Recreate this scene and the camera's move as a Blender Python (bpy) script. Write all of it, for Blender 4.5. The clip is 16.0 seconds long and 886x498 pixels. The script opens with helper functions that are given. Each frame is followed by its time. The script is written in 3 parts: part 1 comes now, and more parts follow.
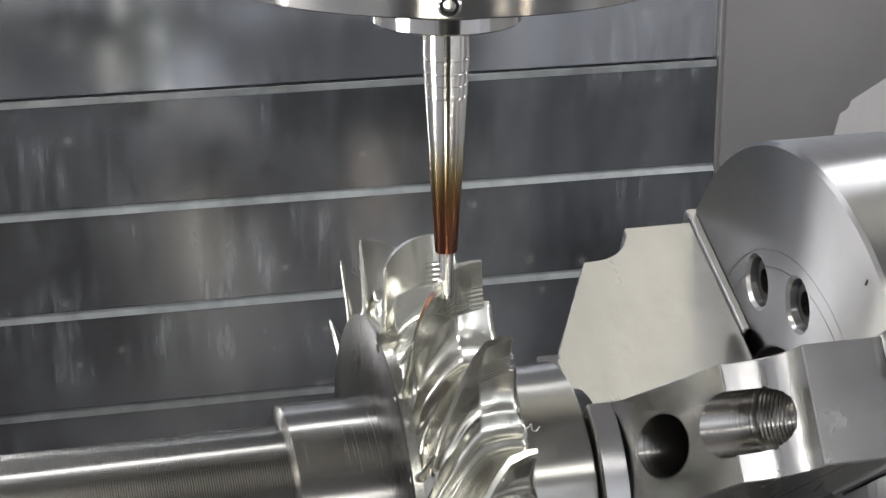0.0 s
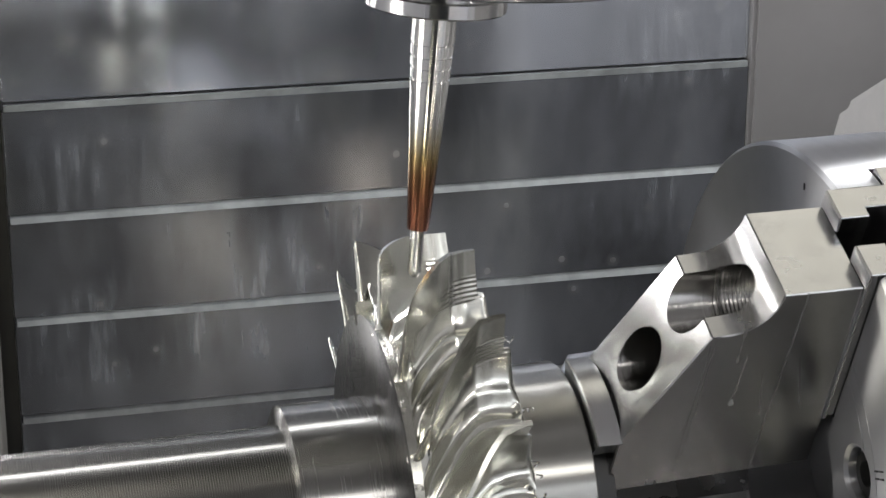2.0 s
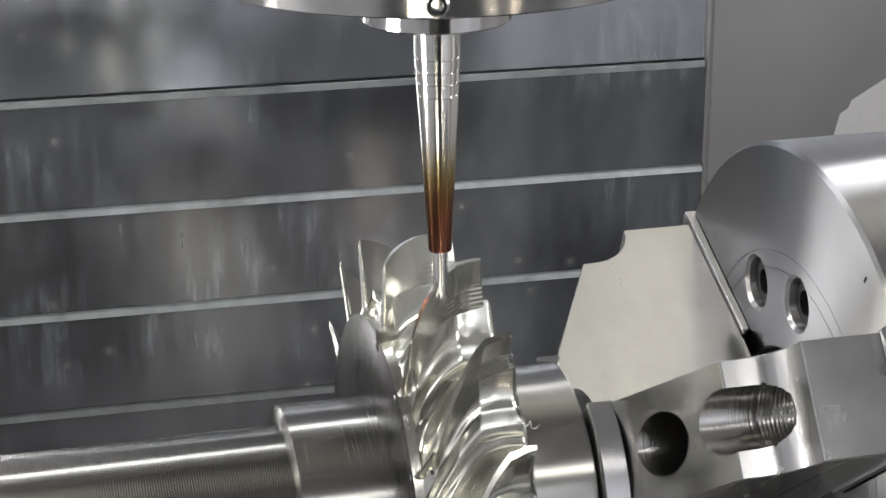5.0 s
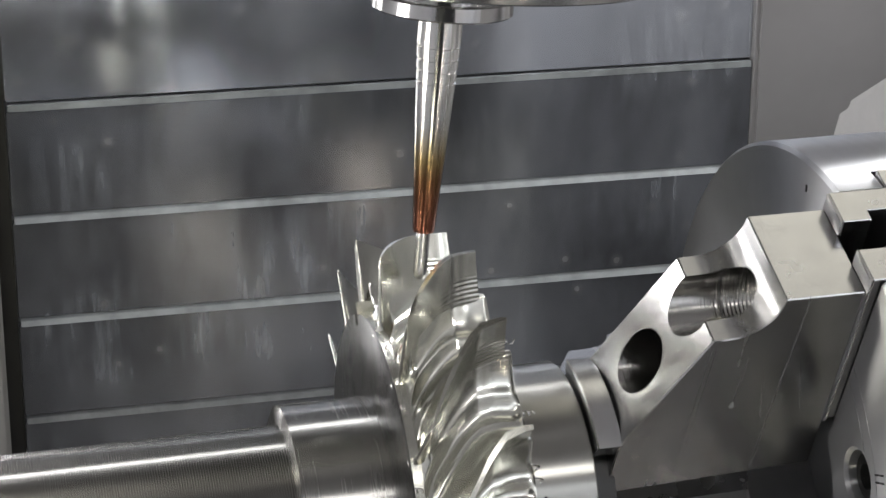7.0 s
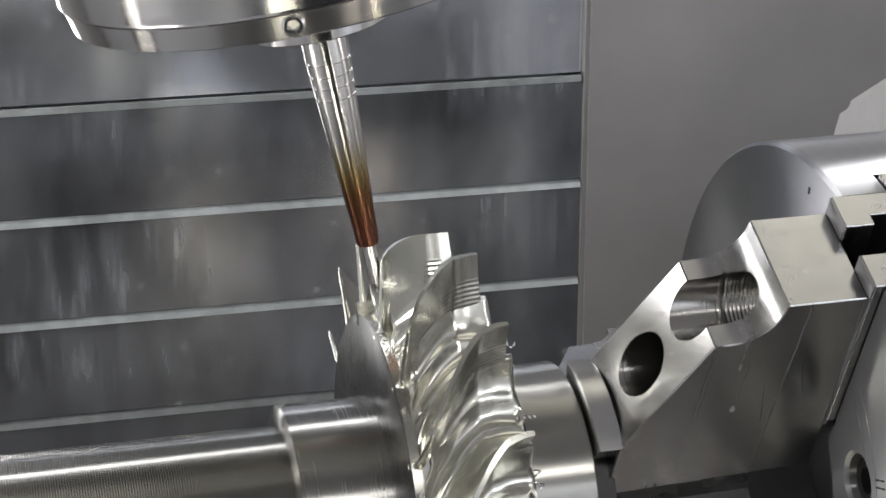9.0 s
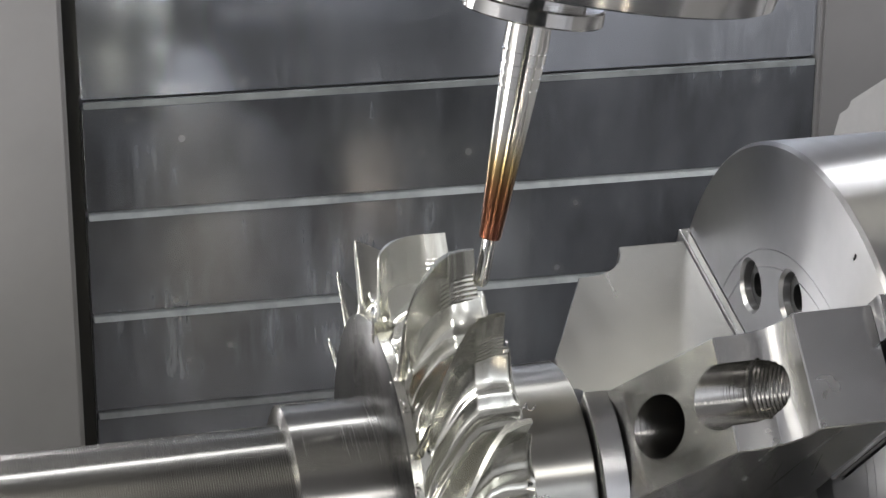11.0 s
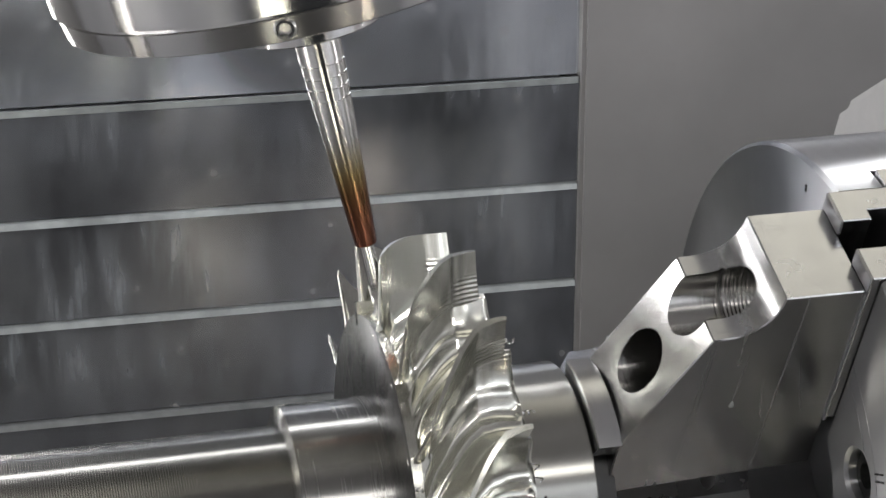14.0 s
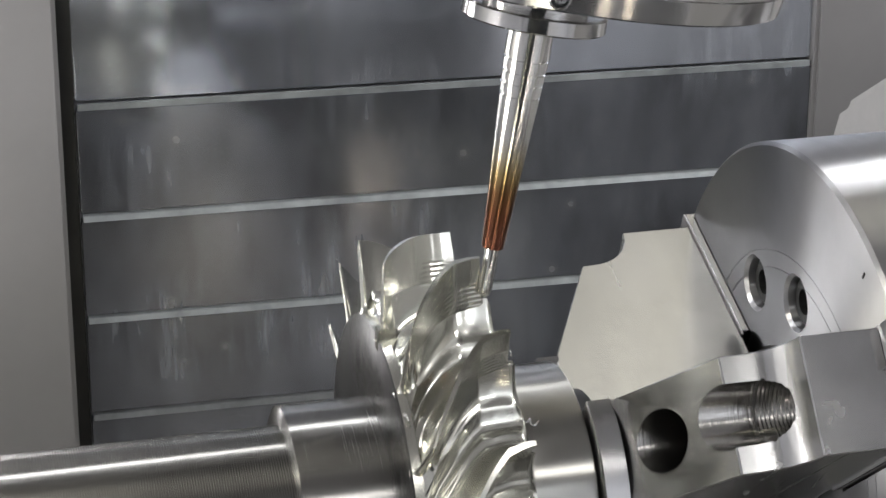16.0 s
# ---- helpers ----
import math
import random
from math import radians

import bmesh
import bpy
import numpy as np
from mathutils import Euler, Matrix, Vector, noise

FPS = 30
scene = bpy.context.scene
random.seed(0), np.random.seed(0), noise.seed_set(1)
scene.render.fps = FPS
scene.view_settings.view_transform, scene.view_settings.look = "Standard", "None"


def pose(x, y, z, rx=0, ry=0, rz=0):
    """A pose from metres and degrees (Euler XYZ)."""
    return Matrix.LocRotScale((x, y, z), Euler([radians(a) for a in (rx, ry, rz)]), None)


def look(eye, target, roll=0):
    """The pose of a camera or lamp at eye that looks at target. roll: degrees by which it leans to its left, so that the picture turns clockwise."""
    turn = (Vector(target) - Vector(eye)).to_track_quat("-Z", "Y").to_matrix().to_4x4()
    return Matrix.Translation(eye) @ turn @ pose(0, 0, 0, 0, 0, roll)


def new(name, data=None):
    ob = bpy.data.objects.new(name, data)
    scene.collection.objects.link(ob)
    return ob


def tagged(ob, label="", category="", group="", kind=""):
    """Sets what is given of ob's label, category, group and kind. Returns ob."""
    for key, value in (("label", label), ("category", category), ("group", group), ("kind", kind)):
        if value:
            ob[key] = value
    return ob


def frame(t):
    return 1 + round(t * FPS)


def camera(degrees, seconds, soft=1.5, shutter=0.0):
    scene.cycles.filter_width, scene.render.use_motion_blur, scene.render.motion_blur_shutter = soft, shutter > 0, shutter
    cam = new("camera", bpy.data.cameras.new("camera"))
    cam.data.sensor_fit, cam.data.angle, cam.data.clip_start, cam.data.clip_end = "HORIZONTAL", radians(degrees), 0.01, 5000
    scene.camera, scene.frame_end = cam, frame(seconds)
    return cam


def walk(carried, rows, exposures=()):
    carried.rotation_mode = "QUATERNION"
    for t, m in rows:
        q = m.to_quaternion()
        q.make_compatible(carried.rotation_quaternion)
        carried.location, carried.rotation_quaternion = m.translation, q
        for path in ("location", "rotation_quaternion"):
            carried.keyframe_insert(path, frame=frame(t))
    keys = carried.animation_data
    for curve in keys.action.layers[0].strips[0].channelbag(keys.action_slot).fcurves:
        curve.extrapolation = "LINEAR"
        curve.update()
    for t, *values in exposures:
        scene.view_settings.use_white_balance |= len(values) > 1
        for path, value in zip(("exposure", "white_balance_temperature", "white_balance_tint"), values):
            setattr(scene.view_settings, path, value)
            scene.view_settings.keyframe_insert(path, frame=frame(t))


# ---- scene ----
# A five-axis milling cut on a bladed rotor: x along the rotor's axis, z up, the axis at y = 0, z = 0.
cam = camera(23.456, 16.0, soft=1.5, shutter=0.0)
CAM = pose(-0.2008, -0.8144, 0.4027, 71.187, 0.495, -14.54)
walk(cam, [(0.0, CAM), (16.0, CAM)], exposures=[(0.0, 0.36), (16.0, 0.36)])

# ---- light: unseen lamps, guessed from highlights on the metal ----
world = bpy.data.worlds.new("enclosure_dim")
scene.world = world
world.use_nodes = True
world.node_tree.nodes["Background"].inputs[0].default_value = (0.75, 0.8, 0.9, 1)
world.node_tree.nodes["Background"].inputs[1].default_value = 0.02


def lamp(name, eye, target, sx, sy, watts, colour=(1, 1, 1)):
    data = bpy.data.lights.new(name, "AREA")
    data.shape, data.size, data.size_y, data.energy, data.color = "RECTANGLE", sx, sy, watts, colour
    ob = new(name, data)
    ob.matrix_basis = look(eye, target)
    return ob


LAMPS = [
    # eye, target, width, height, watts, colour
    # west wall
    ((-0.70, -0.12, 0.07), (0.1, -0.08, 0.07), 0.26, 0.07, 1.9, (1.0, 0.97, 0.95)),
    # east wall
    ((0.90, -0.32, 0.44), (0.1, -0.05, 0.15), 0.10, 0.46, 4.0, (1.0, 0.98, 0.98)),
    # long strip over the way cover, a lamp high on the west wall, and the strips of the roof
    ((-0.28, 0.50, 0.76), (-0.24, 0.1, 0.2), 0.84, 0.08, 1.6, (0.98, 0.985, 1.0)),
    ((0.57, 0.53, 0.43), (0.17, -0.1, 0.12), 0.22, 0.27, 1.6, (0.99, 0.99, 1.0)),
    ((-0.72, 0.10, 0.50), (0.15, -0.05, 0.06), 0.24, 0.06, 2.2, (1.0, 0.965, 0.86)),
    ((0.50, 0.29, 0.93), (0.46, 0.24, 0.0), 0.42, 0.34, 0.42, (1.0, 0.96, 0.82)),
    # added fill: brightens the front wall that the upper sheet mirrors
    ((0.90, -0.92, 0.42), (0.55, -1.25, -0.15), 0.12, 0.40, 4.6, (0.95, 0.98, 1.0)),
    # front strip of the roof
    ((0.0, -1.00, 0.88), (0.05, 0.0, 0.0), 0.9, 0.14, 2.2, (1.0, 0.98, 0.95)),
    # fill lamps added beside the cover and low in front, for jaws and chuck
    ((-0.24, 0.50, 0.05), (0.16, 0.0, 0.08), 0.03, 0.24, 0.20, (1.0, 0.985, 0.99)),
    ((-0.43, 0.48, 0.22), (0.10, 0.0, 0.08), 0.28, 0.14, 0.9, (1.0, 0.985, 0.97)),
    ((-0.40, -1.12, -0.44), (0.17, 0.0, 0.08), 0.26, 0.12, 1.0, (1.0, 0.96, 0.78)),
    # two warm shop lights that show as glints in the upper sheet
    ((0.22, -1.22, -0.28), (0.0, 0.55, 0.1), 0.04, 0.05, 0.30, (1.0, 0.90, 0.70)),
    ((0.48, -1.22, -0.39), (0.1, 0.55, 0.06), 0.04, 0.04, 0.16, (1.0, 0.86, 0.66)),
]
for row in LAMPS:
    lamp("unseen_lamp", *row)


# ---- materials ----
def nodes(name):
    m = bpy.data.materials.new(name)
    m.use_nodes = True
    nt = m.node_tree
    return m, nt, nt.nodes["Principled BSDF"]


def add(nt, kind, **props):
    n = nt.nodes.new(kind)
    for key, value in props.items():
        if key in n.inputs:
            n.inputs[key].default_value = value
    return n


def ramp(nt, fac, stops):
    n = nt.nodes.new("ShaderNodeValToRGB")
    e = n.color_ramp.elements
    while len(e) < len(stops):
        e.new(0.5)
    for item, (pos, col) in zip(e, stops):
        item.position = pos
        item.color = col if len(col) == 4 else (*col, 1)
    nt.links.new(fac, n.inputs[0])
    return n.outputs[0]


def grey(v):
    return (v, v, v, 1)


def metal(name, base, rough, stretch=(1, 1, 1), scale=600, depth=0.15, stain=0.25, tint=(1, 1, 1), dirt=8.0, metallic=1.0, rough_var=0.12, lathe=None, aniso=0.75, turn=0.25):
    """Machined metal: fine directional tool marks as bump, blotches of roughness and tone."""
    m, nt, bs = nodes(name)
    tc = nt.nodes.new("ShaderNodeTexCoord")
    mp = nt.nodes.new("ShaderNodeMapping")
    mp.inputs["Scale"].default_value = stretch
    nt.links.new(tc.outputs["Object"], mp.inputs["Vector"])
    fine = add(nt, "ShaderNodeTexNoise", Scale=scale, Detail=3.0, Roughness=0.6)
    nt.links.new(mp.outputs[0], fine.inputs["Vector"])
    big = add(nt, "ShaderNodeTexNoise", Scale=dirt, Detail=5.0, Roughness=0.6)
    nt.links.new(tc.outputs["Object"], big.inputs["Vector"])
    lo = tuple(base * (1 - stain) * c for c in tint)
    hi = tuple(min(1.0, base * (1 + stain * 0.5)) * c for c in tint)
    col = ramp(nt, big.outputs["Fac"], [(0.32, lo), (0.68, hi)])
    nt.links.new(col, bs.inputs["Base Color"])
    r = nt.nodes.new("ShaderNodeMapRange")
    r.inputs["From Min"].default_value, r.inputs["From Max"].default_value = 0.3, 0.7
    r.inputs["To Min"].default_value, r.inputs["To Max"].default_value = max(0.03, rough - rough_var), rough + rough_var
    mix = nt.nodes.new("ShaderNodeMath")
    mix.operation = "ADD"
    half = nt.nodes.new("ShaderNodeMath")
    half.operation = "MULTIPLY_ADD"
    half.inputs[1].default_value, half.inputs[2].default_value = 0.5, 0.0
    nt.links.new(fine.outputs["Fac"], half.inputs[0])
    nt.links.new(half.outputs[0], mix.inputs[0])
    half2 = nt.nodes.new("ShaderNodeMath")
    half2.operation = "MULTIPLY"
    half2.inputs[1].default_value = 0.5
    nt.links.new(big.outputs["Fac"], half2.inputs[0])
    nt.links.new(half2.outputs[0], mix.inputs[1])
    nt.links.new(mix.outputs[0], r.inputs["Value"])
    nt.links.new(r.outputs[0], bs.inputs["Roughness"])
    if depth:
        b = add(nt, "ShaderNodeBump", Strength=depth, Distance=0.0002)
        nt.links.new(fine.outputs["Fac"], b.inputs["Height"])
        nt.links.new(b.outputs[0], bs.inputs["Normal"])
    bs.inputs["Metallic"].default_value = metallic
    if lathe:
        # turned surfaces: the gloss spreads across the circular tool marks
        tan = nt.nodes.new("ShaderNodeTangent")
        tan.direction_type, tan.axis = "RADIAL", lathe
        nt.links.new(tan.outputs[0], bs.inputs["Tangent"])
        bs.inputs["Anisotropic"].default_value, bs.inputs["Anisotropic Rotation"].default_value = aniso, turn
    return m


STEEL = metal("turned_steel", 0.36, 0.27, (1400, 6, 6), 1.0, 0.0, 0.2, (1.0, 0.985, 0.95), 14.0, rough_var=0.012, lathe="X", aniso=0.97)
ROD_STEEL = metal("grooved_arbor_steel", 0.25, 0.25, (1400, 6, 6), 1.0, 0.0, 0.2, (1.0, 0.985, 0.93), 14.0, rough_var=0.01, lathe="X", aniso=0.97)
# rougher faced finish, its base also darkened for the chuck's shaded face
FACE_STEEL = metal("faced_shaded_chuck_steel", 0.43, 0.42, (1400, 6, 6), 1.0, 0.0, 0.15, (0.98, 0.98, 1.0), 12.0, rough_var=0.02, lathe="X", aniso=1.0)
CHUCK_STEEL = metal("ground_chuck_steel", 0.50, 0.34, (260, 9, 9), 1.0, 0.0, 0.15, (0.98, 0.98, 1.0), 12.0, rough_var=0.07, lathe="X", aniso=1.0)
JAW_STEEL = metal("milled_jaw_steel", 0.54, 0.25, (90, 90, 5), 1.0, 0.0, 0.14, (1.0, 0.995, 1.0), 16.0, rough_var=0.05)


def dried_rings(m, scale, low):
    """Thin wandering tide marks where coolant dried on the metal."""
    nt = m.node_tree
    bs = nt.nodes["Principled BSDF"]
    tc = nt.nodes.new("ShaderNodeTexCoord")
    n = add(nt, "ShaderNodeTexNoise", Scale=scale, Detail=2.0, Roughness=0.5)
    nt.links.new(tc.outputs["Object"], n.inputs["Vector"])
    line = ramp(nt, n.outputs["Fac"], [(0.525, grey(1.0)), (0.54, grey(low)), (0.555, grey(1.0))])
    mul = nt.nodes.new("ShaderNodeMix")
    mul.data_type, mul.blend_type = "RGBA", "MULTIPLY"
    mul.inputs["Factor"].default_value = 1.0
    nt.links.new(bs.inputs["Base Color"].links[0].from_socket, mul.inputs["A"])
    nt.links.new(line, mul.inputs["B"])
    nt.links.new(mul.outputs["Result"], bs.inputs["Base Color"])


dried_rings(JAW_STEEL, 55.0, 0.92)
CHROME = metal("polished_spindle_steel", 0.62, 0.15, (1, 1, 400), 1.0, 0.0, 0.08, (1.0, 0.99, 0.98), rough_var=0.04, lathe="Z")
# the collar's turned steel, lightened for the brightly lit shoulder
HUB_STEEL = metal("lit_turned_hub_steel", 0.43, 0.28, (1400, 6, 6), 1.0, 0.0, 0.15, (1.0, 0.985, 0.93), 14.0, rough_var=0.012, lathe="X", aniso=0.97)
CARBIDE = metal("ground_carbide", 0.55, 0.2, (1, 1, 1), 1500, 0.05, 0.1, rough_var=0.05)
BORE_STEEL = metal("bored_hole_steel", 0.5, 0.22, (800, 3, 3), 1.0, 0.6, 0.2, (1.0, 0.98, 0.95))
# rotor's side face: the alloy darkened, as it mirrors the dark lower slats
DISC = metal("shaded_rotor_disc", 0.11, 0.28, (1, 1, 1), 1800, 0.01, 0.08, (1.0, 0.99, 0.98), 20.0, rough_var=0.03)
# near-black for marks and bolts, also for shade in cover gap and neck
DARK = metal("near_black", 0.05, 0.4, metallic=0.6)
PAINT = metal("grey_machine_paint", 0.28, 0.42, (1, 1, 1), 120, 0.05, 0.15, (1.0, 0.985, 1.0), 5.0, metallic=0.25)
# pale, so that the unseen walls give back more light
ENCLOSURE = metal("pale_enclosure_paint", 0.70, 0.45, (1, 1, 1), 120, 0.05, 0.1, (0.98, 0.99, 1.04), 5.0, metallic=0.0)
# unseen floor, kept dark for what the lower slats mirror
TRAY = metal("dark_tray_steel", 0.15, 0.35, (1, 1, 1), 90, 0.3, 0.4, (1.0, 0.97, 0.95), 9.0, metallic=0.5)
# darker copy of the lip metal for the dimly lit lower slats
SHADED_LIP = metal("shaded_wiper_edge", 0.25, 0.5, (1, 1, 1), 200, 0.2, 0.3, (0.95, 1.0, 1.05), 40.0, metallic=0.6)
HOUSING = metal("light_grey_casting_paint", 0.37, 0.45, (1, 1, 1), 150, 0.1, 0.15, (1.0, 0.99, 1.0), 12.0, metallic=0.0)
# paler than the slats for the light these edges catch
LIP = metal("wiper_edge_aluminium", 0.42, 0.5, (1, 1, 1), 200, 0.2, 0.3, (0.93, 1.0, 1.03), 40.0, metallic=0.6)


def cover_material(name, base, rough, metallic, contrast):
    """Stainless way-cover sheet: soft upright streaks, partly for dark reflections, pale dried coolant runs and specks.
    """
    m, nt, bs = nodes(name)
    tc = nt.nodes.new("ShaderNodeTexCoord")

    def noise_at(scale, size, detail):
        mp = nt.nodes.new("ShaderNodeMapping")
        mp.inputs["Scale"].default_value = scale
        nt.links.new(tc.outputs["Object"], mp.inputs["Vector"])
        n = add(nt, "ShaderNodeTexNoise", Scale=size, Detail=detail, Roughness=0.55)
        nt.links.new(mp.outputs[0], n.inputs["Vector"])
        return n.outputs["Fac"]

    def blend(factor, one, two):
        mix = nt.nodes.new("ShaderNodeMix")
        mix.data_type = "RGBA"
        nt.links.new(factor, mix.inputs["Factor"])
        nt.links.new(one, mix.inputs["A"])
        mix.inputs["B"].default_value = two
        return mix.outputs["Result"]

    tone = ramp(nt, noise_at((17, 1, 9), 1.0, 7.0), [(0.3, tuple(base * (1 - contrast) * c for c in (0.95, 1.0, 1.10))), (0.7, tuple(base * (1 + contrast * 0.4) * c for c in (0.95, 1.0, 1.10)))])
    runs = ramp(nt, noise_at((120, 1, 16), 1.0, 4.0), [(0.48, grey(0.0)), (0.76, grey(0.38))])
    where = ramp(nt, noise_at((7, 1, 16), 1.0, 1.0), [(0.45, grey(0.0)), (0.66, grey(1.0))])
    both = nt.nodes.new("ShaderNodeMath")
    both.operation = "MULTIPLY"
    nt.links.new(runs, both.inputs[0])
    nt.links.new(where, both.inputs[1])
    col = blend(both.outputs[0], tone, (0.62, 0.68, 0.76, 1))
    dots = add(nt, "ShaderNodeTexVoronoi", Scale=30.0)
    nt.links.new(tc.outputs["Object"], dots.inputs["Vector"])
    spots = ramp(nt, dots.outputs["Distance"], [(0.04, grey(0.25)), (0.17, grey(0.0))])
    nt.links.new(blend(spots, col, (0.7, 0.7, 0.7, 1)), bs.inputs["Base Color"])
    rv = nt.nodes.new("ShaderNodeMapRange")
    rv.inputs["From Min"].default_value, rv.inputs["From Max"].default_value = 0.3, 0.7
    rv.inputs["To Min"].default_value, rv.inputs["To Max"].default_value = rough - 0.03, rough + 0.06
    nt.links.new(noise_at((9, 1, 9), 1.0, 4.0), rv.inputs["Value"])
    nt.links.new(rv.outputs[0], bs.inputs["Roughness"])
    # dried marks are chalky, the sheet under them bare metal
    marks = nt.nodes.new("ShaderNodeMath")
    marks.operation = "MAXIMUM"
    nt.links.new(both.outputs[0], marks.inputs[0])
    nt.links.new(spots, marks.inputs[1])
    bare = nt.nodes.new("ShaderNodeMapRange")
    bare.inputs["To Min"].default_value, bare.inputs["To Max"].default_value = metallic, metallic - 0.6
    nt.links.new(marks.outputs[0], bare.inputs["Value"])
    nt.links.new(bare.outputs[0], bs.inputs["Metallic"])
    return m


# one stainless twice: slats darkened, upper sheet lightened, for how light falls
COVER = cover_material("stainless_shaded_slats", 0.33, 0.11, 0.85, 0.5)
SHEET = cover_material("stainless_lit_sheet", 0.82, 0.11, 0.92, 0.22)


def holder_material():
    """Shrink-fit holder: bright steel that turns straw, brown and copper towards its heated end."""
    m = metal("heat_tinted_holder_steel", 0.7, 0.17, (1, 1, 500), 1.0, 0.0, 0.05, rough_var=0.03, lathe="Z", aniso=0.95)
    nt = m.node_tree
    bs = nt.nodes["Principled BSDF"]
    tc = nt.nodes.new("ShaderNodeTexCoord")
    sep = nt.nodes.new("ShaderNodeSeparateXYZ")
    nt.links.new(tc.outputs["Object"], sep.inputs[0])
    mr = nt.nodes.new("ShaderNodeMapRange")
    mr.inputs["From Max"].default_value = 0.06
    nt.links.new(sep.outputs["Z"], mr.inputs["Value"])
    col = ramp(nt, mr.outputs[0], [(0.0, (0.29, 0.11, 0.075)), (0.24, (0.29, 0.12, 0.065)), (0.40, (0.30, 0.155, 0.07)), (0.54, (0.46, 0.34, 0.16)),
                                  (0.66, (0.62, 0.55, 0.41)), (0.80, (0.7, 0.69, 0.67))])
    nt.links.new(col, bs.inputs["Base Color"])
    return m


HOLDER = holder_material()
COOLANT = metal("pale_coolant_film", 0.30, 0.12, (1, 1, 1), 300, 0.05, 0.1, (0.96, 1.0, 1.0), 60.0, metallic=0.0, rough_var=0.05)


DRIED = metal("dried_coolant_streak", 0.30, 0.5, (1, 1, 1), 700, 0.0, 0.3, (0.97, 1.0, 1.02), 200.0, metallic=0.0)
DRIED.node_tree.nodes["Principled BSDF"].inputs["Alpha"].default_value = 0.3


def rotor_material():
    """Milled alloy with scallops left by the ball cutter low on the blades."""
    m = metal("milled_rotor_alloy", 0.69, 0.22, (1, 1, 1), 220, 0.06, 0.06, (0.98, 0.975, 0.89), 30.0, rough_var=0.05)
    nt = m.node_tree
    bs = nt.nodes["Principled BSDF"]
    tc = nt.nodes.new("ShaderNodeTexCoord")
    sep = nt.nodes.new("ShaderNodeSeparateXYZ")
    nt.links.new(tc.outputs["Object"], sep.inputs[0])
    com = nt.nodes.new("ShaderNodeCombineXYZ")
    nt.links.new(sep.outputs["Y"], com.inputs["X"])
    nt.links.new(sep.outputs["Z"], com.inputs["Y"])
    ln = nt.nodes.new("ShaderNodeVectorMath")
    ln.operation = "LENGTH"
    nt.links.new(com.outputs[0], ln.inputs[0])
    r2 = nt.nodes.new("ShaderNodeMath")
    r2.operation = "MULTIPLY_ADD"
    r2.inputs[1].default_value, r2.inputs[2].default_value = 6.2832 / 0.0021, 0.0
    nt.links.new(ln.outputs["Value"], r2.inputs[0])
    sn = nt.nodes.new("ShaderNodeMath")
    sn.operation = "SINE"
    nt.links.new(r2.outputs[0], sn.inputs[0])
    mask = nt.nodes.new("ShaderNodeMapRange")
    mask.inputs["From Min"].default_value, mask.inputs["From Max"].default_value = 0.1065, 0.1040
    nt.links.new(ln.outputs["Value"], mask.inputs["Value"])
    mul = nt.nodes.new("ShaderNodeMath")
    mul.operation = "MULTIPLY"
    nt.links.new(sn.outputs[0], mul.inputs[0])
    low = nt.nodes.new("ShaderNodeMapRange")
    low.inputs["From Min"].default_value, low.inputs["From Max"].default_value = 0.0930, 0.0970
    nt.links.new(ln.outputs["Value"], low.inputs["Value"])
    band = nt.nodes.new("ShaderNodeMath")
    band.operation = "MULTIPLY"
    nt.links.new(mask.outputs[0], band.inputs[0])
    nt.links.new(low.outputs[0], band.inputs[1])
    aft = nt.nodes.new("ShaderNodeMapRange")
    aft.inputs["From Min"].default_value, aft.inputs["From Max"].default_value = 0.002, 0.012
    nt.links.new(sep.outputs["X"], aft.inputs["Value"])
    both = nt.nodes.new("ShaderNodeMath")
    both.operation = "MULTIPLY"
    nt.links.new(band.outputs[0], both.inputs[0])
    nt.links.new(aft.outputs[0], both.inputs[1])
    nt.links.new(both.outputs[0], mul.inputs[1])
    b = add(nt, "ShaderNodeBump", Strength=0.32, Distance=0.0003)
    nt.links.new(mul.outputs[0], b.inputs["Height"])
    nt.links.new(bs.inputs["Normal"].links[0].from_socket, b.inputs["Normal"])
    nt.links.new(b.outputs[0], bs.inputs["Normal"])
    return m


ROTOR = rotor_material()


# ---- mesh helpers ----
def finish(bm, name, material, sharp=32.0):
    bmesh.ops.recalc_face_normals(bm, faces=bm.faces)
    for f in bm.faces:
        f.smooth = True
    for e in bm.edges:
        e.smooth = len(e.link_faces) == 2 and e.calc_face_angle(0.0) < radians(sharp)
    me = bpy.data.meshes.new(name)
    bm.to_mesh(me)
    bm.free()
    if material:
        me.materials.append(material)
    return me


def part(name, bm, material, parent, label="", at=None, sharp=32.0):
    ob = new(name, finish(bm, name, material, sharp))
    ob.parent = parent
    if at is not None:
        ob.matrix_basis = at
    return tagged(ob, label)


def thing(name, label, category, at=None, group="", kind=""):
    ob = new(name)
    ob.empty_display_size = 0.05
    if at is not None:
        ob.matrix_basis = at
    return tagged(ob, label, category, group, kind)


def turned(profile, axis="x", n=96, closed=True):
    """A body of revolution from (along, radius) pairs; the ends are capped where the radius is above zero."""
    bm = bmesh.new()
    rings = []
    for s, r in profile:
        ring = []
        for i in range(n):
            a = 2 * math.pi * i / n
            c, d = r * math.cos(a), r * math.sin(a)
            ring.append(bm.verts.new((s, c, d) if axis == "x" else (c, d, s)))
        rings.append(ring)
    for p, q in zip(rings, rings[1:]):
        for i in range(n):
            j = (i + 1) % n
            bm.faces.new((p[i], p[j], q[j], q[i]))
    if closed:
        bm.faces.new(rings[0])
        bm.faces.new(rings[-1])
    return bm


